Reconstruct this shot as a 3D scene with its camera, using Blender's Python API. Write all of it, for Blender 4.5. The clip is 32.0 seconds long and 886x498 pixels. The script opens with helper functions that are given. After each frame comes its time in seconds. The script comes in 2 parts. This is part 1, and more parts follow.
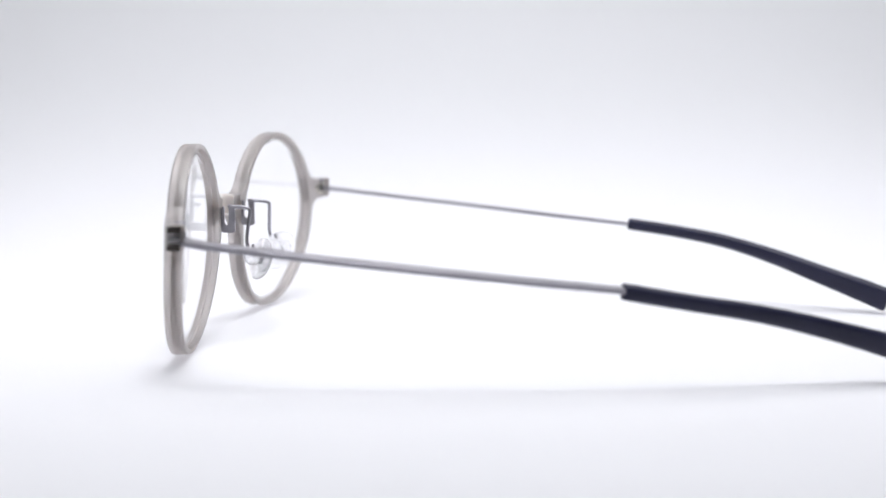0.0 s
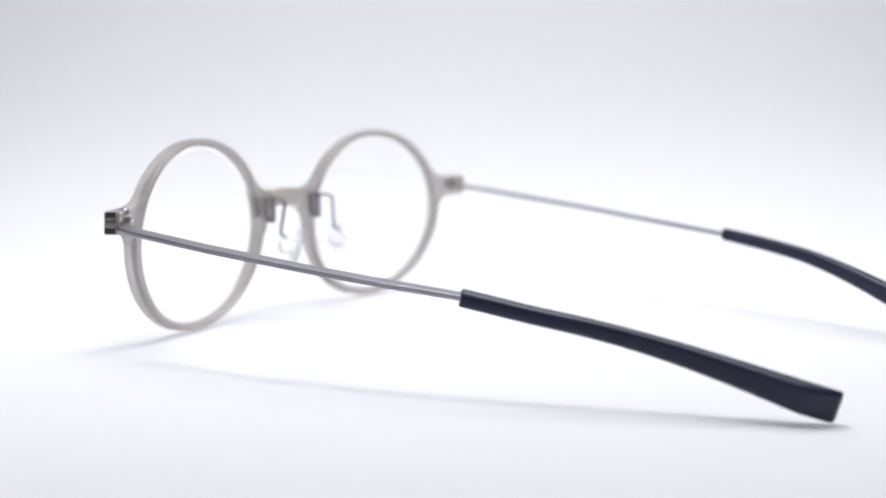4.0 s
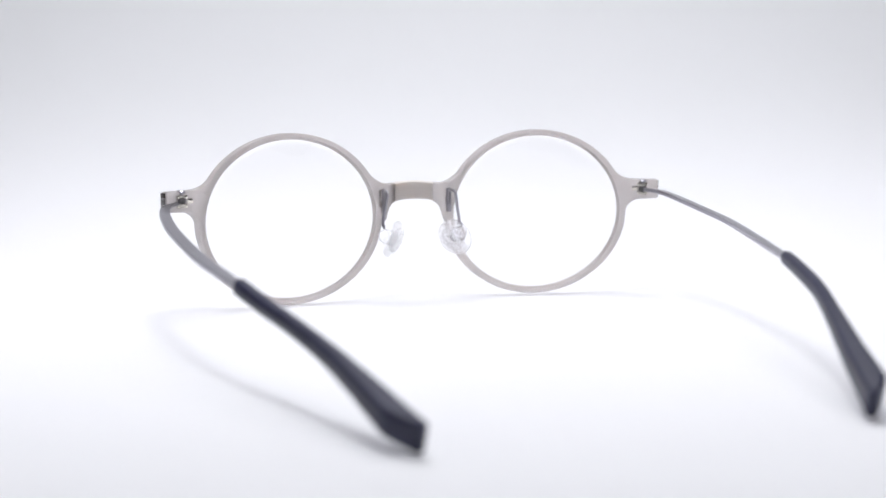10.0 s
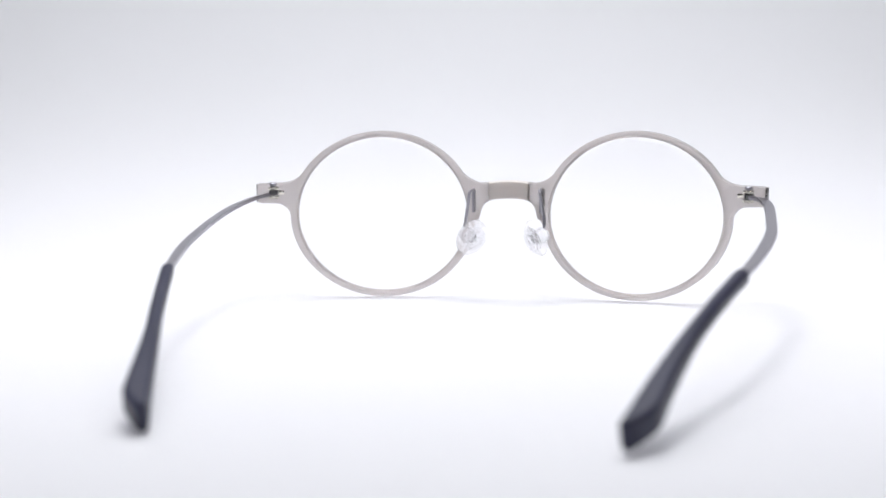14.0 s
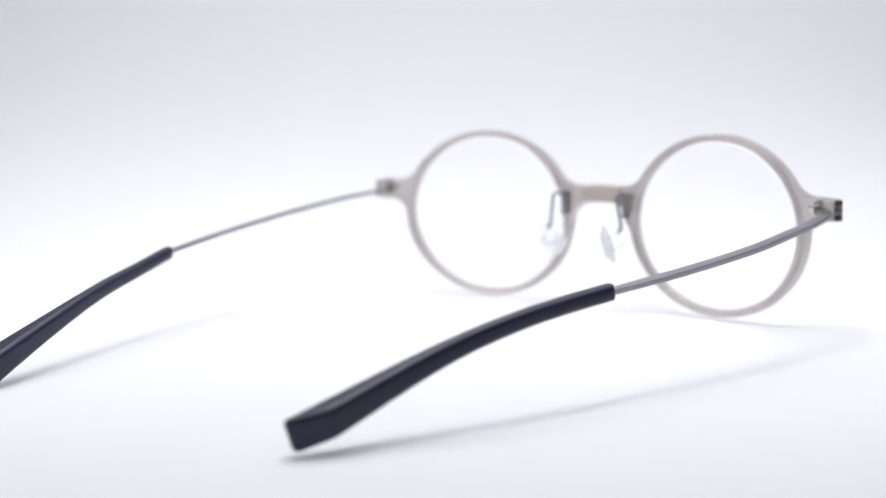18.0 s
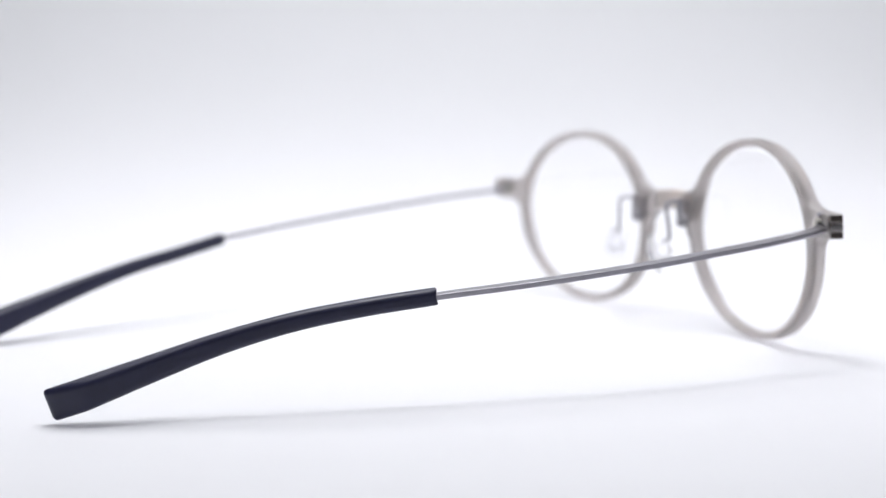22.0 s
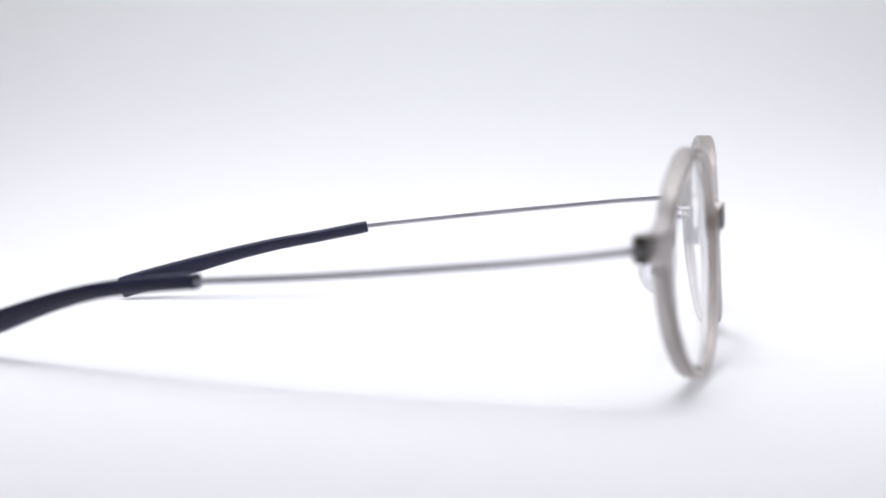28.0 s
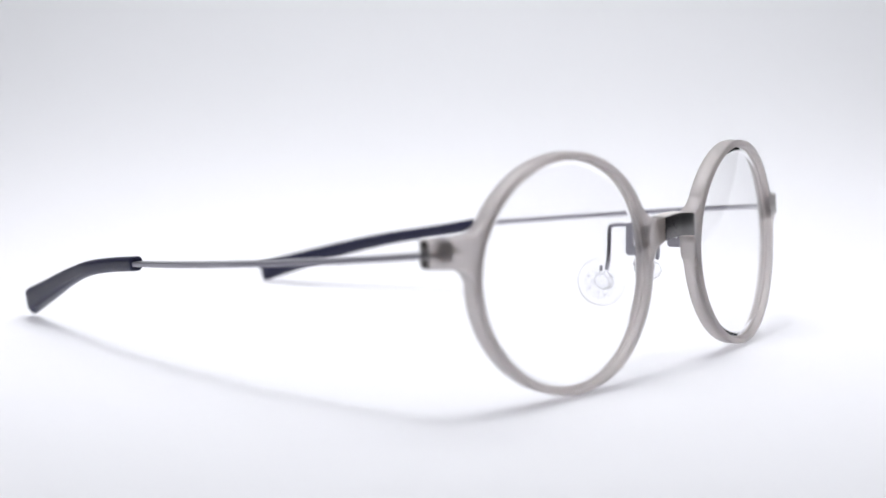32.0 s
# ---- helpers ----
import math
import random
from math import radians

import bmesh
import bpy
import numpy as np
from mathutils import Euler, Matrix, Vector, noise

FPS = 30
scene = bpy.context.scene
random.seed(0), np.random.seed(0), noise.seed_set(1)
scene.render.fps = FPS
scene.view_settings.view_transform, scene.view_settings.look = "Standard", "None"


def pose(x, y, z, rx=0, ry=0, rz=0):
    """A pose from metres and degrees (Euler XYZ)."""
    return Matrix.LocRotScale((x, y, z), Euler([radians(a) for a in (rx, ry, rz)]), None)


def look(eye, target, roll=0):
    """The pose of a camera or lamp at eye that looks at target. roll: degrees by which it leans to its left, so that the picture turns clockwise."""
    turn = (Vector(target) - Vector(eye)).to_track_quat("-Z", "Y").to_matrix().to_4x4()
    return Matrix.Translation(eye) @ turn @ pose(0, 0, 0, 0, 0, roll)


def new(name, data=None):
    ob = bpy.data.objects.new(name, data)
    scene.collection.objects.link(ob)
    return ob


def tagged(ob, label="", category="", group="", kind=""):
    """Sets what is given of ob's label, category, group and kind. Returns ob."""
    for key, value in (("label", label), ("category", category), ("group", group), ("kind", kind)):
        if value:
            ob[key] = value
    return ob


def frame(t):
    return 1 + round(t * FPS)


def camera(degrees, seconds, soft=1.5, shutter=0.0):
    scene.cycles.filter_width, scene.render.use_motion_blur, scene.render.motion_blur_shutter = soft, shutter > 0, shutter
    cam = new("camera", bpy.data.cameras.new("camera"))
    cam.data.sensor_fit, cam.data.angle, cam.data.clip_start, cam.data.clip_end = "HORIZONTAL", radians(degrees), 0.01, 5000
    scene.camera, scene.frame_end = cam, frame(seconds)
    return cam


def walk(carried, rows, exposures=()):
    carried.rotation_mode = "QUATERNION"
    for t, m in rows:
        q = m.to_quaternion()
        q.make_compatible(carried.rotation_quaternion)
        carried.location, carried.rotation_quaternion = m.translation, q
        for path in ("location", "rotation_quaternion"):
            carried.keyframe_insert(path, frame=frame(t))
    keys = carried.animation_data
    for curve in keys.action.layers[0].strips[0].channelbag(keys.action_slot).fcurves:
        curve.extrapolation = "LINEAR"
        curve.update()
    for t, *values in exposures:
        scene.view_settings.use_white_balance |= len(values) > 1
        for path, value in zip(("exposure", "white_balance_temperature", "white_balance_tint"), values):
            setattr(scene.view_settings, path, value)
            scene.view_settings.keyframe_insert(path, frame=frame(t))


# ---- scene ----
# ---- camera: it stands still on a tripod before the turning eyeglasses ----
SECONDS = 32.0
EYE = Vector((0.0, -0.31705, 0.05667))
AHEAD = Vector((-0.011519, 0.993219, -0.115690))
cam = camera(34.574, SECONDS)
walk(cam, [(0.0, look(EYE, EYE + AHEAD, -0.204)), (SECONDS, look(EYE, EYE + AHEAD, -0.204))])

# the autofocus hunts between the nearer temple and the front of the glasses
focus = new("focus_point")
cam.data.dof.use_dof = True
cam.data.dof.focus_object = focus
cam.data.dof.aperture_fstop = 11.5
FOCUS = [(0.0, 0.312), (2.0, 0.305), (3.5, 0.288), (5.0, 0.252), (6.0, 0.246), (9.3, 0.244), (9.9, 0.352), (13.0, 0.354), (17.2, 0.346), (18.0, 0.275), (18.7, 0.248),
         (22.0, 0.247), (25.5, 0.257), (27.3, 0.352), (28.0, 0.358), (29.0, 0.352), (30.0, 0.330), (31.0, 0.314), (32.0, 0.300)]

# ---- light: a square LED panel over the table; the other lamps are added fills ----
world = bpy.data.worlds.new("world")
scene.world = world
world.use_nodes = True
world.node_tree.nodes["Background"].inputs[0].default_value = (0.75, 0.80, 0.95, 1)
world.node_tree.nodes["Background"].inputs[1].default_value = 0.05


def area_lamp(name, eye, target, sx, sy, watts, colour):
    data = bpy.data.lights.new(name, "AREA")
    data.shape, data.size, data.size_y, data.energy, data.color = "RECTANGLE", sx, sy, watts, colour
    lamp = new(name, data)
    lamp.matrix_world = look(eye, target)
    return lamp


area_lamp("led_panel", (-0.02, -0.066, 0.37), (-0.02, -0.0659, 0.0), 0.085, 0.085, 0.61, (0.985, 0.985, 1.0))
# unseen strip lamp, added to brighten the backdrop
area_lamp("backdrop_fill", (0.01, 0.19, 0.50), (0.01, 0.34, 0.0), 0.66, 0.36, 2.3, (0.985, 0.985, 1.0))
# broad unseen fill, added to soften and lighten the panel's shadows
area_lamp("overhead_fill", (0.0, -0.02, 0.55), (0.0, -0.0199, 0.0), 0.50, 0.50, 1.30, (0.985, 0.985, 1.0))
# unseen lamp added below the paper, to lift contact shadows from beneath
area_lamp("under_paper_fill", (0.0, 0.125, -0.115), (0.0, 0.1251, 0.0), 0.50, 0.40, 1.88, (1.0, 0.945, 0.95))
scene.view_settings.exposure = 0.0


# ---- materials ----
def material(name, colour, rough=0.5, metal=0.0, transmission=0.0, ior=1.45, grain=0.06, grain_scale=900.0, bump=0.0, bump_scale=3000.0, bump_depth=0.0002,
             rough_var=0.05, clear=0.0, glow_through=0.0, milky=0.0):
    mat = bpy.data.materials.new(name)
    mat.use_nodes = True
    nt = mat.node_tree
    b = nt.nodes["Principled BSDF"]
    b.inputs["Base Color"].default_value = (*colour, 1)
    b.inputs["Roughness"].default_value = rough
    b.inputs["Metallic"].default_value = metal
    b.inputs["Transmission Weight"].default_value = transmission
    b.inputs["IOR"].default_value = ior
    if milky > 0:
        # light wanders about inside the cloudy plastic, over that many metres
        b.inputs["Subsurface Weight"].default_value = 1.0
        b.inputs["Subsurface Scale"].default_value = milky
        b.inputs["Subsurface Radius"].default_value = (1.0, 0.95, 0.9)
    co = nt.nodes.new("ShaderNodeTexCoord")
    if grain > 0:
        fine, broad = nt.nodes.new("ShaderNodeTexNoise"), nt.nodes.new("ShaderNodeTexNoise")
        fine.inputs["Scale"].default_value, broad.inputs["Scale"].default_value = grain_scale, grain_scale / 14
        fine.inputs["Detail"].default_value, broad.inputs["Detail"].default_value = 3, 3
        nt.links.new(co.outputs["Object"], fine.inputs["Vector"])
        nt.links.new(co.outputs["Object"], broad.inputs["Vector"])
        add = nt.nodes.new("ShaderNodeMath")
        add.operation = "ADD"
        nt.links.new(fine.outputs["Fac"], add.inputs[0])
        nt.links.new(broad.outputs["Fac"], add.inputs[1])
        ramp = nt.nodes.new("ShaderNodeMapRange")
        ramp.inputs["From Min"].default_value, ramp.inputs["From Max"].default_value = 0.6, 1.4
        ramp.inputs["To Min"].default_value, ramp.inputs["To Max"].default_value = 1 - grain, 1 + grain
        nt.links.new(add.outputs[0], ramp.inputs["Value"])
        mul = nt.nodes.new("ShaderNodeVectorMath")
        mul.operation = "SCALE"
        mul.inputs[0].default_value = colour
        nt.links.new(ramp.outputs[0], mul.inputs["Scale"])
        nt.links.new(mul.outputs[0], b.inputs["Base Color"])
        rr = nt.nodes.new("ShaderNodeMapRange")
        rr.inputs["From Min"].default_value, rr.inputs["From Max"].default_value = 0.6, 1.4
        rr.inputs["To Min"].default_value, rr.inputs["To Max"].default_value = max(rough - rough_var, 0.0), rough + rough_var
        nt.links.new(add.outputs[0], rr.inputs["Value"])
        nt.links.new(rr.outputs[0], b.inputs["Roughness"])
    if bump > 0:
        tex, bp = nt.nodes.new("ShaderNodeTexNoise"), nt.nodes.new("ShaderNodeBump")
        tex.inputs["Scale"].default_value, tex.inputs["Detail"].default_value = bump_scale, 4
        bp.inputs["Strength"].default_value, bp.inputs["Distance"].default_value = bump, bump_depth
        nt.links.new(co.outputs["Object"], tex.inputs["Vector"])
        nt.links.new(tex.outputs["Fac"], bp.inputs["Height"])
        nt.links.new(bp.outputs["Normal"], b.inputs["Normal"])
    if clear > 0:
        # part of the light goes straight through the translucent plastic
        mix, thin = nt.nodes.new("ShaderNodeMixShader"), nt.nodes.new("ShaderNodeBsdfTransparent")
        thin.inputs[0].default_value = (*[c ** 0.5 for c in colour], 1)
        mix.inputs[0].default_value = clear
        nt.links.new(b.outputs[0], mix.inputs[1])
        nt.links.new(thin.outputs[0], mix.inputs[2])
        nt.links.new(mix.outputs[0], nt.nodes["Material Output"].inputs["Surface"])
    if glow_through > 0:
        # thin paper lets part of the light through, scattered
        mix, thin = nt.nodes.new("ShaderNodeMixShader"), nt.nodes.new("ShaderNodeBsdfTranslucent")
        thin.inputs[0].default_value = (*colour, 1)
        mix.inputs[0].default_value = glow_through
        nt.links.new(b.outputs[0], mix.inputs[1])
        nt.links.new(thin.outputs[0], mix.inputs[2])
        nt.links.new(mix.outputs[0], nt.nodes["Material Output"].inputs["Surface"])
    return mat


PAPER = material("white_paper", (0.80, 0.81, 0.835), 0.75, grain=0.008, grain_scale=160, bump=0.05, bump_scale=1400, glow_through=0.35)
BOOTH = material("grey_fabric", (0.10, 0.10, 0.105), 0.9, grain=0.08, grain_scale=60)
TOP = material("white_fabric", (0.60, 0.60, 0.62), 0.9, grain=0.02, grain_scale=60)
ROOM = material("grey_room_paint", (0.32, 0.32, 0.335), 0.8, grain=0.04, grain_scale=8)
ACETATE = material("smoke_grey_acetate", (0.632, 0.591, 0.579), 0.32, transmission=0.74, ior=1.46, grain=0.015, grain_scale=300, rough_var=0.01, clear=0.24, milky=0.003)
TITANIUM = material("brushed_titanium", (0.39, 0.381, 0.42), 0.34, metal=1.0, grain=0.05, grain_scale=1500, bump=0.06, bump_scale=6000)
STEEL = material("dark_steel", (0.20, 0.195, 0.20), 0.3, metal=1.0, grain=0.05, grain_scale=1500)
SATIN = material("dark_satin_metal", (0.135, 0.13, 0.13), 0.3, metal=1.0, grain=0.03, grain_scale=1500, bump=0.04, bump_scale=5000)
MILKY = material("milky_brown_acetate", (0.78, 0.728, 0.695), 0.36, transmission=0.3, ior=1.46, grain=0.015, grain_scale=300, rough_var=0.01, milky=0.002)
DARK = material("dark_end_tint", (0.055, 0.046, 0.042), 0.34, metal=0.5, grain=0.08, grain_scale=1500)
BRIGHT = material("bright_steel", (0.80, 0.77, 0.69), 0.24, metal=1.0, grain=0.03, grain_scale=1500)
RUBBER = material("black_matt_rubber", (0.015, 0.0162, 0.045), 0.42, grain=0.12, grain_scale=1200, bump=0.05, bump_scale=7000)
SILICONE = material("clear_silicone", (0.97, 0.97, 0.98), 0.05, transmission=1.0, ior=1.2, grain=0.0, bump=0.15, bump_scale=900, clear=0.45)
PEBBLED = material("pebbled_silicone", (0.97, 0.97, 0.98), 0.1, transmission=1.0, ior=1.16, grain=0.0, bump=0.6, bump_scale=800, bump_depth=0.001, clear=0.35)
GEL = material("clear_silicone_ball", (0.97, 0.97, 0.98), 0.05, transmission=1.0, ior=1.22, grain=0.0, clear=0.4)
LENS = material("clear_lens", (1.0, 1.0, 1.0), 0.0, transmission=1.0, ior=1.3, grain=0.0)


# ---- mesh helpers (millimetres in the glasses' own space) ----
AXIS_X, AXIS_Y = -4.019, 1.332


def mm(x, y, z):
    return Vector(((x - AXIS_X) * 0.001, (y - AXIS_Y) * 0.001, z * 0.001))


def mesh_object(name, bm, mat, smooth=True):
    bmesh.ops.recalc_face_normals(bm, faces=bm.faces)
    me = bpy.data.meshes.new(name)
    bm.to_mesh(me)
    bm.free()
    me.materials.append(mat)
    if smooth == "kept":
        me.set_sharp_from_angle(angle=radians(45))
    elif smooth:
        me.shade_smooth()
        me.set_sharp_from_angle(angle=radians(38))
    return new(name, me)


def part(name, bm, mat, parent, label="", smooth=True):
    ob = mesh_object(name, bm, mat, smooth)
    ob.parent = parent
    if label:
        tagged(ob, label)
    return ob


def catmull(points, n):
    p = [Vector(q) for q in points]
    p = [2 * p[0] - p[1]] + p + [2 * p[-1] - p[-2]]
    out = []
    for k in range(n + 1):
        u = (len(p) - 3) * k / n
        i = min(int(u), len(p) - 4)
        f = u - i
        a, b, c, d = p[i:i + 4]
        out.append(0.5 * (2 * b + (c - a) * f + (2 * a - 5 * b + 4 * c - d) * f * f + (3 * b - a - 3 * c + d) * f ** 3))
    return out


def section(w, h, r, n=4):
    """A rounded rectangle, w across and h high."""
    r = min(r, w / 2 - 1e-4, h / 2 - 1e-4)
    pts = []
    for cx, cy, a0 in ((w / 2 - r, h / 2 - r, 0), (-w / 2 + r, h / 2 - r, 90), (-w / 2 + r, -h / 2 + r, 180), (w / 2 - r, -h / 2 + r, 270)):
        for k in range(n + 1):
            a = radians(a0 + 90 * k / n)
            pts.append((cx + r * math.cos(a), cy + r * math.sin(a)))
    return pts


def sweep(points, sizes, round_ends=0.0, up=(0, 0, 1), chamfer=0.0, slant=0.0, roll=None):
    """A bar along points (mm). sizes(f) gives width, height and corner radius at the fraction f of the way.
    chamfer: over what length the outer side of the far end is cut back; the sign names the side.
    slant: how far the near end is set back on the outer side.
    roll(f): degrees by which its top and bottom slope there; the sides stay upright."""
    bm = bmesh.new()
    loops = []
    n = len(points) - 1
    outer = 1 if chamfer > 0 else -1
    stations = []
    for i, c in enumerate(points):
        t = (points[min(i + 1, n)] - points[max(i - 1, 0)]).normalized()
        side = t.cross(Vector(up)).normalized()
        over = side.cross(t).normalized()
        a = radians(roll(i / n)) if roll else 0.0
        stations.append((c, side * math.cos(a) + over * math.sin(a), over, t, i / n, 0.0))
    if round_ends > 0:
        r = round_ends
        c, s, u, t, f, _ = stations[0]
        head = [(c + t * (0.4 * (1 - math.cos(a))), s, u, t, f, 0.4 * (1 - math.sin(a))) for a in (0.0, 0.4, 0.8, 1.2)]
        c, s, u, t, f, _ = stations[-1]
        tail = [(c - t * (r * (1 - math.cos(a))), s, u, t, f, r * (1 - math.sin(a))) for a in (1.2, 0.8, 0.4, 0.0)]
        stations = head + [q for q in stations[1:-1] if (q[0] - stations[0][0]).length > r and (q[0] - c).length > r] + tail
    for k, (c, s, u, t, f, inset) in enumerate(stations):
        w, h, r = sizes(f)
        left = (points[-1] - c).length
        cut = 0.0
        if chamfer:
            # the outer side slants in towards the end, past a soft shoulder
            run = abs(chamfer) - left
            cut = 0.66 * w / abs(chamfer) * (math.sqrt(run * run + 1.2) + run) / 2 if run > -12 else 0.0
        w, h = w - 2 * inset - cut, h - 2 * inset
        r = max(0.05, r - inset)
        loop = []
        for x, y in section(w, h, r):
            back = 0.0
            if k < 4:
                back = slant * max(0.0, x * outer / (0.5 * w)) ** 2
            loop.append(bm.verts.new(mm(*(c + t * back + s * (x - outer * cut / 2) + u * y))))
        loops.append(loop)
    for a, b in zip(loops, loops[1:]):
        for k in range(len(a)):
            bm.faces.new((a[k], a[(k + 1) % len(a)], b[(k + 1) % len(a)], b[k]))
    bm.faces.new(loops[0])
    bm.faces.new(loops[-1])
    return bm


def tube(bm, points, radius, sides=12):
    """Adds a round bar to bm."""
    n = len(points) - 1
    loops = []
    for i, c in enumerate(points):
        t = (points[min(i + 1, n)] - points[max(i - 1, 0)]).normalized()
        ref = Vector((1, 0, 0)) if abs(t.x) < 0.8 else Vector((0, 0, 1))
        s = t.cross(ref).normalized()
        u = s.cross(t).normalized()
        loops.append([bm.verts.new(mm(*(c + radius * (math.cos(a) * s + math.sin(a) * u)))) for a in
                      (2 * math.pi * k / sides for k in range(sides))])
    for a, b in zip(loops, loops[1:]):
        for k in range(sides):
            bm.faces.new((a[k], a[(k + 1) % sides], b[(k + 1) % sides], b[k]))
    bm.faces.new(loops[0])
    bm.faces.new(loops[-1])


def lathe(bm, centre, axis, profile, sides=32):
    """Turns profile, rows of (radius, height along the axis), round the axis through centre (mm)."""
    axis = Vector(axis).normalized()
    s = axis.cross(Vector((0, 0, 1))).normalized()
    u = axis.cross(s).normalized()
    loops = []
    for r, h in profile:
        loops.append([bm.verts.new(mm(*(Vector(centre) + axis * h + r * (math.cos(a) * s + math.sin(a) * u))))
                      for a in (2 * math.pi * k / sides for k in range(sides))])
    for a, b in zip(loops, loops[1:]):
        for k in range(sides):
            bm.faces.new((a[k], a[(k + 1) % sides], b[(k + 1) % sides], b[k]))
    bm.faces.new(loops[0])
    bm.faces.new(loops[-1])


# ---- the place: a white paper sweep in a small photo booth ----
def build_place():
    # the sweep: floor, curve and back in one sheet with thickness
    bm = bmesh.new()
    prof = [(-0.62, 0.0), (-0.30, 0.0), (0.0, 0.0), (0.12, 0.0)]
    R, yc = 0.48, 0.12
    prof += [(yc + R * math.sin(a), R - R * math.cos(a)) for a in (math.pi / 2 * k / 40 for k in range(1, 41))]
    prof += [(yc + R, 0.55)]
    rows = []
    for off in (0.0, 0.001):
        for y, z in prof:
            rows.append([bm.verts.new((x, y + off * (1 if z > 0.15 else 0), z - off * (0 if z > 0.15 else 1))) for x in (-0.43, -0.14, 0.14, 0.43)])
    n = len(prof)
    for side in (0, n):
        for i in range(n - 1):
            for k in range(3):
                bm.faces.new((rows[side + i][k], rows[side + i][k + 1], rows[side + i + 1][k + 1], rows[side + i + 1][k]))
    sweep_ob = mesh_object("backdrop", bm, PAPER)
    tagged(sweep_ob, "seamless white paper sweep under and behind the eyeglasses", "backdrop", kind="structure")
    for name, lo, hi, mat, label in (
            ("wall_left", (-0.47, -0.62, -0.13), (-0.452, 0.62, 0.56), BOOTH, "dark grey fabric side wall of the booth"),
            ("wall_right", (0.452, -0.62, -0.13), (0.47, 0.62, 0.56), BOOTH, "dark grey fabric side wall of the booth"),
            ("wall_back", (-0.47, 0.622, -0.13), (0.47, 0.64, 0.56), BOOTH, "dark grey fabric back wall of the booth"),
            ("wall_front", (-0.47, -0.66, -0.13), (0.47, -0.64, 0.56), ROOM, "dim grey wall behind the camera"),
            ("ceiling", (-0.47, -0.64, 0.562), (0.47, 0.64, 0.58), TOP, "white fabric top of the booth"),
            ("floor", (-0.47, -0.64, -0.15), (0.47, 0.62, -0.132), TOP, "unseen white board added below the paper and its fill lamp")):
        bm = bmesh.new()
        bmesh.ops.create_cube(bm, size=1)
        for v in bm.verts:
            v.co = Vector([(a + b) / 2 + c * (b - a) for a, b, c in zip(lo, hi, v.co)])
        tagged(mesh_object(name, bm, mat, smooth=False), label, kind="structure")


# ---- the eyeglasses ----
RIM_C = Vector((32.97, 54.96, 22.48))
WRAP, PANT = radians(7.5), radians(3.1)
SKEW, ASIDE, LEAN = 0.0062, 0.035, 0.0021  # the front sits slightly askew on the temples
BASE = 0.00225  # the curve of the front, across
RIM_RX, RIM_RZ, RIM_IX, RIM_IZ, RIM_D = 24.4, 21.93, 22.56, 20.65, 3.45
NASAL, BOW, BRIDGE = 8.4, 1.35, 5.5


def bend(u):
    """How far the end piece curves back."""
    return 0.8 * (max(0.0, u - 24.0) / 8.5) ** 1.3


def plan(x):
    """How far forward the middle of the front lies at x: gently curved rims that wrap back, end pieces bent back, a bowed bridge."""
    x = abs(x)
    if x >= NASAL:
        u = (x - RIM_C.x) / math.cos(WRAP)
        return RIM_C.y - u * math.sin(WRAP) - BASE * u * u - bend(u)
    u = (NASAL - RIM_C.x) / math.cos(WRAP)
    edge = RIM_C.y - u * math.sin(WRAP) - BASE * u * u
    k = (math.tan(WRAP) + 2 * BASE * u / math.cos(WRAP)) / (2 * NASAL)
    return edge + k * (NASAL ** 2 - x * x) + BOW * (1 - (x / NASAL) ** 3)


def askew(x, y):
    return x + ASIDE - (y - 54.0) * SKEW, y + x * SKEW


def on_front(s, u, d, w):
    """A point of the front: u outwards, d forwards, w upwards from the lens centre; s is the side, 1 or -1."""
    x = RIM_C.x + u * math.cos(WRAP)
    slope = (plan(x + 0.05) - plan(x - 0.05)) / 0.1
    n = Vector((-slope, 1.0)).normalized()
    y = plan(x) - w * math.tan(PANT)
    return mm(*askew(s * (x + n.x * d), y + n.y * d), RIM_C.z + w + s * x * LEAN)


def resample(pts, step):
    out = []
    n = len(pts)
    for i in range(n):
        a, b = Vector(pts[i]), Vector(pts[(i + 1) % n])
        k = max(1, round((b - a).length / step))
        out += [a.lerp(b, j / k) for j in range(k)]
    return out


def soften(pts, centre, radius, rounds):
    c = Vector(centre)
    for _ in range(rounds):
        old = [p.copy() for p in pts]
        for i, p in enumerate(old):
            d = (p - c).length
            if d < radius:
                mid = (old[i - 1] + old[(i + 1) % len(old)]) / 2
                pts[i] = p.lerp(mid, min(1.0, 1.6 * (1 - d / radius)))
    return pts


def oval(rx, rz, a, n):
    """A point of a slightly squared oval."""
    c, s = math.cos(a), math.sin(a)
    k = (abs(c) ** n + abs(s) ** n) ** (-1 / n)
    return rx * c * k, rz * s * k


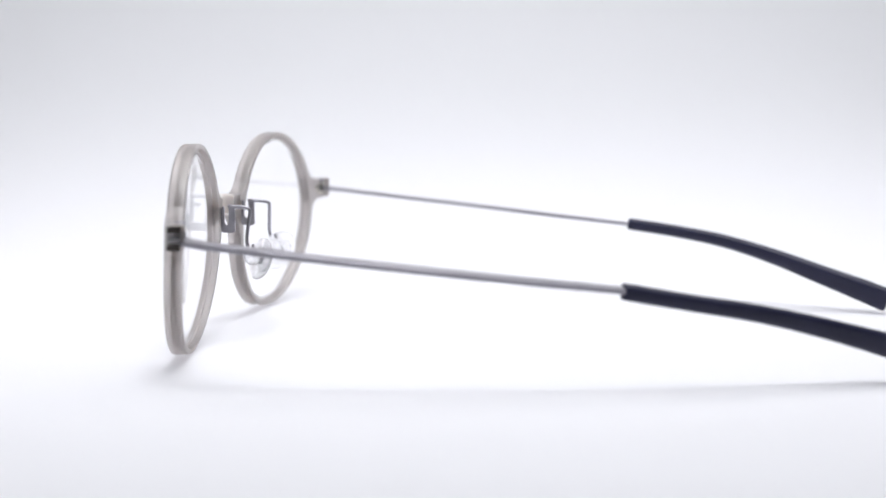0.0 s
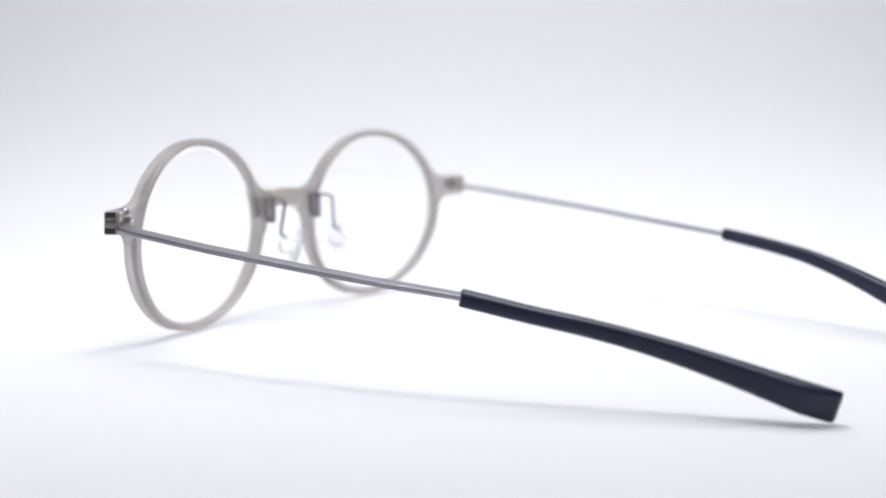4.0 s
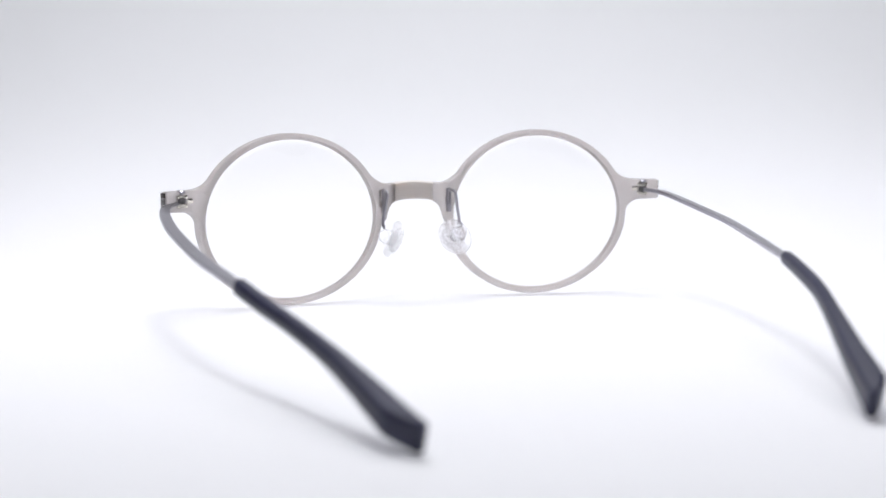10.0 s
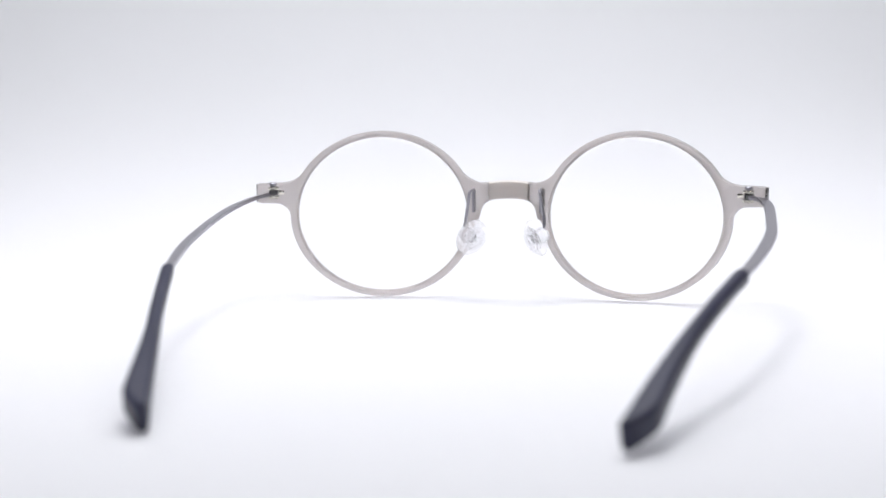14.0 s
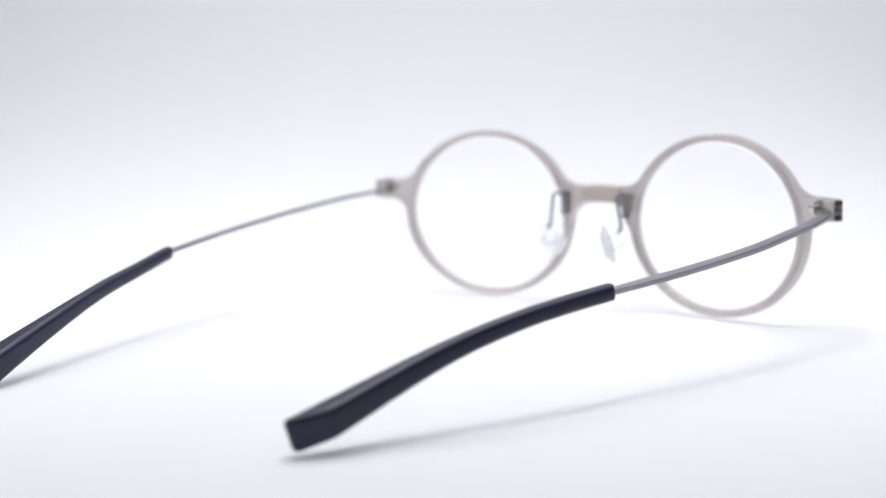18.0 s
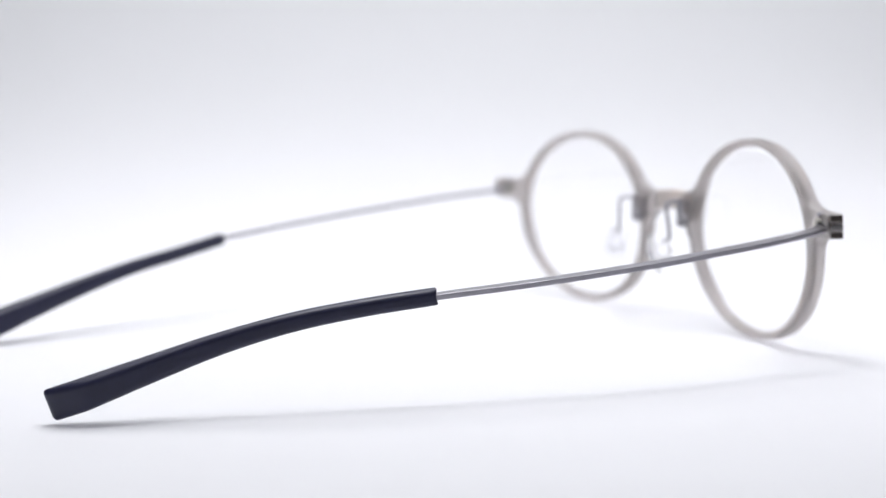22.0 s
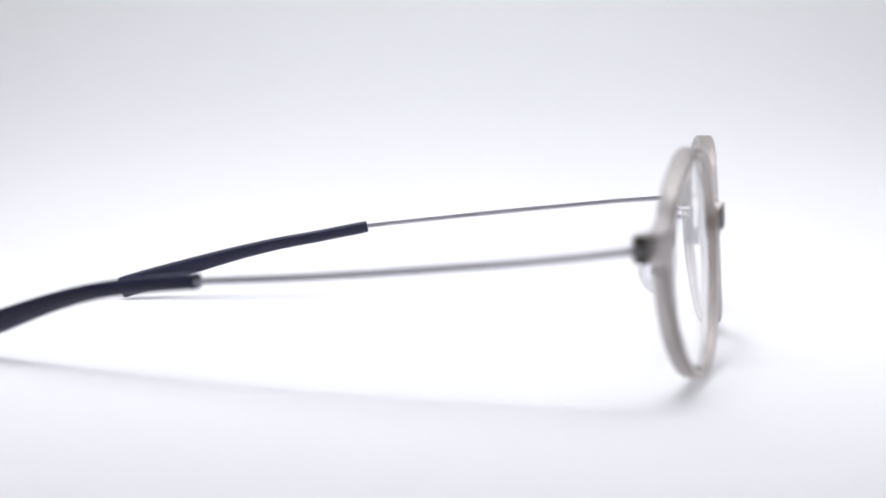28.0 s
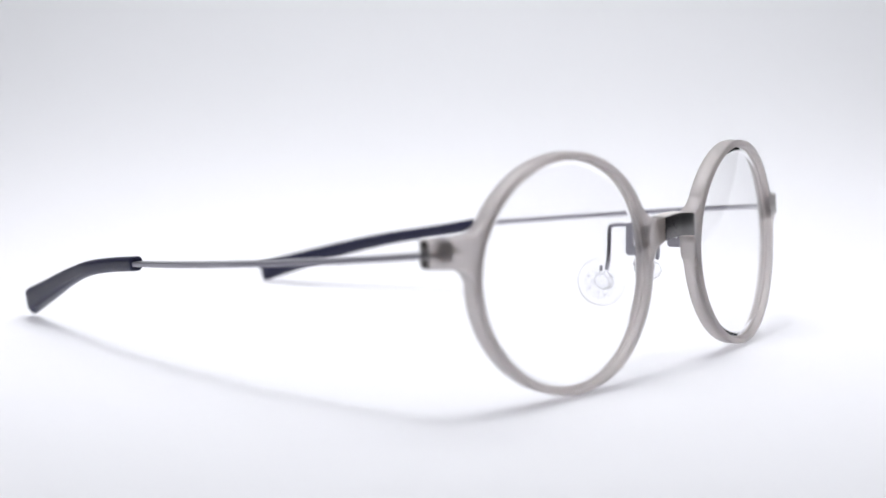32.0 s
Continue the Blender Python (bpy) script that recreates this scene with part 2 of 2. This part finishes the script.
def front_outline():
    """The outer outline of the right half of the front, from the top of the bridge round to its underside."""
    pts = []
    mid = -RIM_C.x / math.cos(WRAP)

    def arc(a0, a1):
        k = max(2, int(abs(a1 - a0) / 2))
        for i in range(k + 1):
            a = radians(a0 + (a1 - a0) * i / k)
            pts.append(oval(RIM_RX, RIM_RZ, a, 1.99))

    def bridge(x, z):
        pts.append((mid + x / math.cos(WRAP), z - RIM_C.z))

    for x, z in ((0, 31.4), (2, 31.35), (4, 31.15), (6, 30.85), (7.5, 30.7), (8.6, 30.9)):
        bridge(x, z)
    arc(180 - math.degrees(math.asin(9.3 / RIM_RZ)), math.degrees(math.asin(8.2 / RIM_RZ)) + 1)
    pts.extend([(27.0, 8.5), (32.55, 8.35), (32.55, 3.4), (27.0, 3.1)])
    arc(math.degrees(math.asin(2.8 / RIM_RZ)) - 1, -360 + 187)
    for x, z in ((8.15, 21.8), (7.75, 23.2), (7.2, 24.6), (6.4, 25.5), (5.3, 26.1), (3.8, 26.45), (2, 26.6), (0, 26.65)):
        bridge(x, z)
    return pts


def loop_normals(pts):
    out = []
    n = len(pts)
    for i in range(n):
        t = (pts[(i + 1) % n] - pts[i - 1]).normalized()
        out.append(Vector((t.y, -t.x)))
    return out


def front_mesh(middle=False):
    """Both rims with the end pieces and the roots of the bridge, or, if middle, the block that joins them."""
    bm = bmesh.new()
    half = front_outline()
    mid = -RIM_C.x / math.cos(WRAP)
    flat = [Vector((p[0] - mid, p[1])) for p in half]
    both = flat[:-1] + [Vector((-p.x, p.y)) for p in reversed(flat)][:-1]
    outer = resample(both, 0.4)
    for sign in (1, -1):
        for cx, cz, r, k in ((23.2, 8.6, 3.2, 40), (24.4, 2.8, 2.8, 40), (-23.2, 8.9, 3.0, 40), (32.55, 3.25, 0.5, 2), (32.55, 8.2, 0.5, 2)):
            soften(outer, (sign * (cx - mid), cz), r, k)
    h0 = RIM_D / 2

    def place(p, d):
        s = 1 if p.x >= 0 else -1
        return on_front(s, abs(p.x) + mid, d, p.y)

    caps = {-1: [], 1: []}
    loops_in = [[Vector((sign * (q[0] - mid), q[1])) for q in (oval(RIM_IX, RIM_IZ, 2 * math.pi * k / 180, 1.99) for k in range(180))] for sign in (1, -1)]
    loops_in[1].reverse()
    outs = ((-1, 0.35), (-0.92, 0.1), (-0.72, 0.0), (0.72, 0.0), (0.92, 0.1), (1, 0.35))
    ins = ((-1, 0.2), (-0.86, 0.0), (-0.35, 0.0), (-0.2, -0.35), (0.2, -0.35), (0.35, 0.0), (0.86, 0.0), (1, 0.2))
    for pts, inside, levels in ((outer, False, outs), (loops_in[0], True, ins), (loops_in[1], True, ins)):
        normals = loop_normals(pts)
        area = sum(a.x * b.y - a.y * b.x for a, b in zip(pts, pts[1:] + pts[:1]))
        way = (1 if area > 0 else -1) * (1 if inside else -1)
        loops = []
        for d, inset in levels:
            row = []
            for p, q in zip(pts, normals):
                half_d = h0 - 0.3 * max(0.0, 1 - abs(p.x) / 7.0)
                flat_p = p + q * (way * inset)
                row.append(bm.verts.new((flat_p.x, d * half_d, flat_p.y)))
            loops.append(row)
        for a, b in zip(loops, loops[1:]):
            for k in range(len(a)):
                bm.faces.new((a[k], a[(k + 1) % len(a)], b[(k + 1) % len(a)], b[k]))
        for key, lp in ((-1, loops[0]), (1, loops[-1])):
            caps[key] += [bm.edges.get((lp[k], lp[(k + 1) % len(lp)])) for k in range(len(lp))]
    for f in bm.faces:
        f.smooth = True
    for key in caps:
        made = bmesh.ops.triangle_fill(bm, edges=caps[key], use_beauty=True, normal=(0, key, 0))
        for f in made["geom"]:
            if isinstance(f, bmesh.types.BMFace):
                f.smooth = True
    # cut across the bridge and the end pieces, so that they follow their curves
    for x0 in [0.7 * j for j in range(-12, 13)] + [-BRIDGE, BRIDGE] + [sg * (24.0 - mid + 0.7 * j) for sg in (1, -1) for j in range(12)]:
        bmesh.ops.bisect_plane(bm, geom=bm.verts[:] + bm.edges[:] + bm.faces[:], dist=1e-5, plane_co=(x0, 0, 0), plane_no=(1, 0, 0))
    bm.normal_update()
    for e in bm.edges:
        if len(e.link_faces) == 2 and (abs(e.link_faces[0].normal.y) > 0.995) != (abs(e.link_faces[1].normal.y) > 0.995):
            e.smooth = False
    # the middle of the bridge is split off for its own, cloudier material
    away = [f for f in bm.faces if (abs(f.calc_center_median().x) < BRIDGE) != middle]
    bmesh.ops.delete(bm, geom=away, context="FACES")
    bmesh.ops.holes_fill(bm, edges=[e for e in bm.edges if e.is_boundary], sides=0)
    for v in bm.verts:
        v.co = place(Vector((v.co.x, v.co.z)), v.co.y)
    return bm


def bridge_plate():
    """A thin bowed layer that makes the front of the bridge dark from its top to its underside."""
    bm = bmesh.new()
    steps = 16
    loops = []
    for lift in (0.02, 0.2, 0.24):
        inset = 0.12 if lift < 0.22 else 0.2
        loop = []
        for edge, order in ((1, range(steps + 1)), (-1, range(steps, -1, -1))):
            for i in order:
                x = (BRIDGE - inset) * (2 * i / steps - 1)
                z = 31.4 - 0.0155 * x * x - inset if edge > 0 else 26.65 - 0.0135 * x * x + inset
                d = RIM_D / 2 - 0.3 * max(0.0, 1 - abs(x) / 7.0) + lift
                flat = abs(x) / math.cos(WRAP) - RIM_C.x / math.cos(WRAP)
                loop.append(bm.verts.new(on_front(1 if x >= 0 else -1, flat, d, z - RIM_C.z)))
        loops.append(loop)
    n = len(loops[0])
    for a, b in zip(loops, loops[1:]):
        for k in range(n):
            bm.faces.new((a[k], a[(k + 1) % n], b[(k + 1) % n], b[k]))
    for loop in (loops[0], loops[-1]):
        for k in range(steps):
            bm.faces.new((loop[k], loop[k + 1], loop[n - 2 - k], loop[n - 1 - k]))
    for f in bm.faces:
        f.smooth = True
    return bm


def lens_mesh(s):
    """A thin curved lens whose back is bevelled round the edge."""
    bm = bmesh.new()
    sides = 96
    radii = [k / 12 for k in range(1, 12)] + [0.935, 0.95, 0.965, 0.98, 1.0]
    rims = []
    for d0 in (-0.5, 0.45):
        grid = []
        for f in radii:
            d = d0 + 0.5 * (1 - f * f)
            if d0 < 0:
                d += 0.7 * max(0.0, f - 0.935) / 0.065
            grid.append([bm.verts.new(on_front(s, 22.8 * f * math.cos(a), d, 20.87 * f * math.sin(a)))
                         for a in (2 * math.pi * k / sides for k in range(sides))])
        mid = bm.verts.new(on_front(s, 0, d0 + 0.5, 0))
        for k in range(sides):
            bm.faces.new((mid, grid[0][k], grid[0][(k + 1) % sides]))
        for a, b in zip(grid, grid[1:]):
            for k in range(sides):
                bm.faces.new((a[k], a[(k + 1) % sides], b[(k + 1) % sides], b[k]))
        rims.append(grid[-1])
    a, b = rims
    for k in range(sides):
        bm.faces.new((a[k], a[(k + 1) % sides], b[(k + 1) % sides], b[k]))
    return bm


def slab(s, u0, u1, d0, d1, w0, w1, bevel=0.15):
    """A bevelled block in the front's plane."""
    bm = bmesh.new()
    bmesh.ops.create_cube(bm, size=1)
    for v in bm.verts:
        c = v.co
        v.co = Vector(((u0 + u1) / 2 + c.x * (u1 - u0), (d0 + d1) / 2 + c.y * (d1 - d0), (w0 + w1) / 2 + c.z * (w1 - w0)))
    bmesh.ops.bevel(bm, geom=bm.edges[:], offset=bevel, segments=2, affect="EDGES", profile=0.5)
    for v in bm.verts:
        v.co = on_front(s, *v.co)
    return bm


ARM_BACK = {-1: 0.85, 1: 0.55}


def arm_plate(s):
    """The flat plate of a nose pad arm: a U open at the top, its front prong set against the rim, its back prong running on into the wire."""
    outline = [(y - ARM_BACK[s], z) for y, z in [(52.55, 29.2), (52.5, 28.4), (52.5, 23.85), (52.7, 23.5), (53.1, 23.35), (55.2, 23.35), (55.6, 23.6), (55.7, 24.0), (55.7, 28.6), (55.5, 29.2),
               (55.2, 29.3), (55.0, 28.9), (54.95, 26.0), (54.8, 25.3), (54.4, 25.05), (54.05, 25.3), (53.9, 26.0), (53.9, 28.6), (54.1, 29.3), (54.0, 29.65), (53.0, 29.6)]]
    bm = bmesh.new()
    loops = []
    for x in (8.45, 8.95):
        loops.append([bm.verts.new(mm(x * s, y, z)) for y, z in outline])
    for k in range(len(outline)):
        j = (k + 1) % len(outline)
        bm.faces.new((loops[0][k], loops[0][j], loops[1][j], loops[1][k]))
    bm.faces.new(loops[0])
    bm.faces.new(loops[1])
    return bm


def nose_pad(s, glasses):
    arm = part("nose_pad_arm", arm_plate(s), TITANIUM, glasses, "grey titanium nose pad arm", smooth=False)
    bm = bmesh.new()
    tube(bm, [Vector((q[0] * s, q[1] - ARM_BACK[s] + (0.25 if s < 0 else 0.0) * (29.2 - q[2]) / 8.9, q[2])) for q in catmull([(8.7, 53.2, 29.2), (8.8, 51.0, 29.15), (9.0, 49.6, 28.95), (9.1, 48.95, 28.3), (9.5, 49.1, 25.5),
                                                                (10.0, 49.3, 22.5), (10.15, 49.2, 21.3), (10.1, 49.0, 20.3)], 36)], 0.40)
    tube(bm, [Vector((10.2 * s, 47.2, z)) for z in (20.0, 20.5, 21.0)], 0.3)
    part("wire", bm, TITANIUM, arm)
    # the clear pad: a thin dished disc, a neck that holds the wire, and a round knob at its back
    axis = Vector((-0.66 * s, -0.66, -0.26)).normalized()
    ball = Vector((10.0 * s, 47.95, 18.2))
    disc = ball + axis * 3.1
    bm = bmesh.new()
    lathe(bm, disc, axis, [(0.3, 0.5), (2.3, 0.45), (3.9, 0.2), (4.65, -0.15), (4.8, -0.4), (4.6, -0.55), (3.8, -0.35), (2.3, -0.15), (0.3, -0.1)], 40)
    pad = part("nose_pad", bm, SILICONE, glasses, "round clear silicone nose pad")
    bm = bmesh.new()
    lathe(bm, ball + axis * 0.6, axis, [(0.2, -2.0), (1.0, -1.75), (1.7, -1.05), (1.98, 0.0), (1.8, 0.8), (1.4, 1.3), (1.3, 2.2)], 24)
    part("boss", bm, GEL, pad)
    # the crinkled face: lumps round a ring and in the middle
    bm = bmesh.new()
    lathe(bm, disc, axis, [(0.2, 0.95), (1.9, 0.92), (3.0, 0.75), (3.3, 0.55), (2.9, 0.49), (0.2, 0.54)], 32)
    part("face", bm, PEBBLED, pad, "pebbled face of the nose pad")
    side = axis.cross(Vector((0, 0, 1))).normalized()
    over = axis.cross(side).normalized()
    bm = bmesh.new()
    for k in range(13):
        turn, far = (2.4 * k, 0.78 * math.sqrt(k))
        c = disc + axis * 0.82 + side * (far * math.cos(turn)) + over * (far * math.sin(turn))
        r = 0.3 + 0.07 * math.sin(5.0 * k)
        lathe(bm, c, axis, [(r, 0.0), (r * 0.9, 0.14), (r * 0.55, 0.27), (r * 0.1, 0.32)], 10)
    part("pebbles", bm, PEBBLED, pad)


ROD = {-1: [(60.9, 47.6, 28.0), (62.8, 46.5, 27.65), (64.3, 44.4, 27.3), (65.3, 41.0, 26.9), (65.9, 36, 26.45), (66.2, 29.5, 25.85), (66.15, 19, 24.75), (65.2, 5, 23.3), (62.9, -15, 21.15), (58.55, -36.4, 18.82)],
       1: [(60.9, 47.6, 28.35), (62.7, 46.5, 28.15), (64.1, 44.4, 27.9), (64.9, 41.0, 27.5), (65.3, 36.0, 26.9), (65.3, 29.5, 26.15), (65.0, 19, 25.05), (64.3, 5, 23.6), (61.15, -15, 21.6), (56.8, -36.4, 19.7)]}
TIP = {-1: [(58.75, -35.6, 18.75), (55.3, -48, 16.3), (51.8, -60, 14.05), (48.2, -72, 11.1), (44.8, -85, 7.3), (41.35, -98.8, 2.95)],
       1: [(57.0, -35.8, 19.8), (53.8, -48, 18.3), (50.6, -60, 16.25), (46.8, -72, 12.95), (43.0, -85, 8.4), (39.4, -99.6, 3.25)]}


# degrees by which the tops of the temples slope outwards
ROLL = {-1: 10.0, 1: 5.0}


def rod_size(f):
    return 1.3 + 1.15 * min(1.0, f / 0.16) - 0.45 * max(0.0, f - 0.93) / 0.07, 1.0, 0.16


def tip_size(f):
    return 2.7 + 2.7 * (max(0.0, f - 0.5) / 0.5) ** 1.4, 3.05 + 0.15 * f + 2.6 * f ** 2.7, 1.05 + 0.15 * f


def temple(s, glasses):
    rod = [Vector((q[0] * s, q[1], q[2])) for q in catmull(ROD[s], 90)]
    tip = [Vector((q[0] * s, q[1], q[2])) for q in catmull(TIP[s], 90)]
    temple_ob = part("temple", sweep(rod, rod_size, roll=lambda f: ROLL[s] * s * min(1.0, 6 * f)), TITANIUM, glasses, "thin flat brushed titanium temple")
    sleeve = part("temple_tip", sweep(tip, tip_size, 0.9, chamfer=-6.0 * s, slant=0.4, roll=lambda f: ROLL[s] * s * max(0.0, 1 - 1.6 * f)), RUBBER, temple_ob, "matt black rubber sleeve on the temple's end")
    # flat sides stay flat up to the rounded edges
    for bar in (temple_ob, sleeve):
        bar.modifiers.new("flat_sides", "WEIGHTED_NORMAL").keep_sharp = True


def hinge(s, glasses):
    h = part("hinge", slab(s, 27.4, 29.7, -0.9, 0.2, 4.4, 7.5), STEEL, glasses, "small dark steel hinge set in the end piece")
    at = RIM_C.x + 28.3 * math.cos(WRAP)
    c = Vector((at, plan(at) - 1.55, 0))
    for z0, z1, mat in ((6.7, 7.45, BRIGHT), (5.35, 6.65, STEEL), (4.4, 5.3, BRIGHT)):
        bm = bmesh.new()
        lathe(bm, (*askew(c.x * s, c.y), RIM_C.z + z0), (0, 0.001, 1), [(0.9, 0), (1.2, 0.12), (1.2, z1 - z0 - 0.12), (0.9, z1 - z0)], 20)
        part("knuckle", bm, mat, h)
        # the leaf that ties the outer knuckles into the acetate
        if mat is BRIGHT:
            part("leaf", slab(s, 27.3, 29.9, -1.85, -0.8, z0, z1, 0.12), BRIGHT, h)
    bm = bmesh.new()
    lathe(bm, (*askew(c.x * s, c.y), RIM_C.z + 7.45), (0, 0.001, 1), [(0.7, 0), (0.75, 0.3), (1.05, 0.45), (1.1, 0.85), (0.9, 1.1), (0.4, 1.2)], 18)
    part("screw", bm, TITANIUM, h)
    # bright slab stands in for light caught in the hinge recess
    part("recess_light", slab(s, 25.9, 27.4, -1.85, -1.4, 5.45, 6.65, 0.2), BRIGHT, h)
    # thin slabs darken the end face, imitating light lost inside the acetate
    for w0, w1, u1, mat in ((6.85, 8.1, 32.6, DARK), (6.55, 6.75, 32.66, STEEL), (5.2, 6.45, 32.6, STEEL), (4.9, 5.1, 32.66, STEEL), (3.5, 4.8, 32.6, DARK)):
        part("end_shade", slab(s, 32.54, u1, -1.0, 1.5, w0, w1, 0.025), mat, h)


def build_glasses():
    glasses = tagged(new("eyeglasses"), "round grey acetate eyeglasses with thin titanium temples on white paper", "eyeglasses")
    front = part("front_frame", front_mesh(), ACETATE, glasses, "translucent smoke-grey acetate rims with end pieces", "kept")
    # milky at the back and dark at the front, so its faces differ
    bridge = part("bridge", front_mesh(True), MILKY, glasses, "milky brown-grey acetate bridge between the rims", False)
    part("bridge_plate", bridge_plate(), SATIN, bridge, "dark satin layer over the front of the bridge", "kept")
    for s in (-1, 1):
        lens = part("lens", lens_mesh(s), LENS, glasses, "clear round demo lens")
        lens.visible_shadow = False
        for w0, w1 in ((4.7, 6.9), (2.3, 4.0)):
            part("bracket_foot", slab(s, -24.45, -23.65, -0.5, 0.5, w0, w1, 0.1), STEEL, front, "dark metal foot of the pad arm inside the acetate")
        hinge(s, glasses)
        nose_pad(s, glasses)
        temple(s, glasses)
    return glasses


build_place()
GLASSES = build_glasses()


def motions():
    """The glasses turn on the spot at an even pace; the focus hunts."""
    # the turntable runs a little unevenly: degrees ahead (-) or behind (+) of the even pace
    uneven = [(0, 0.5), (3, 0.2), (5.5, -0.25), (7.5, -0.42), (9, -0.03), (11, 0.0), (13, 0.25), (14.5, 0.27), (16.5, -0.45), (18.5, -0.5), (20.5, 0.1),
              (22.5, 0.45), (24.5, 0.75), (28, -0.6), (30, -0.5), (32, 0.15)]
    rows = []
    for k in range(33):
        t = float(k)
        extra = float(np.interp(t, [a for a, _ in uneven], [b for _, b in uneven]))
        rows.append((t, pose(0, 0, 0, 0, 0, -3.008 - 6.5664 * (t - 13) - 0.079 * ((t - 13) / 13) ** 2 + extra)))
    walk(GLASSES, rows)
    walk(focus, [(t, Matrix.Translation(EYE + AHEAD * d)) for t, d in FOCUS])


motions()
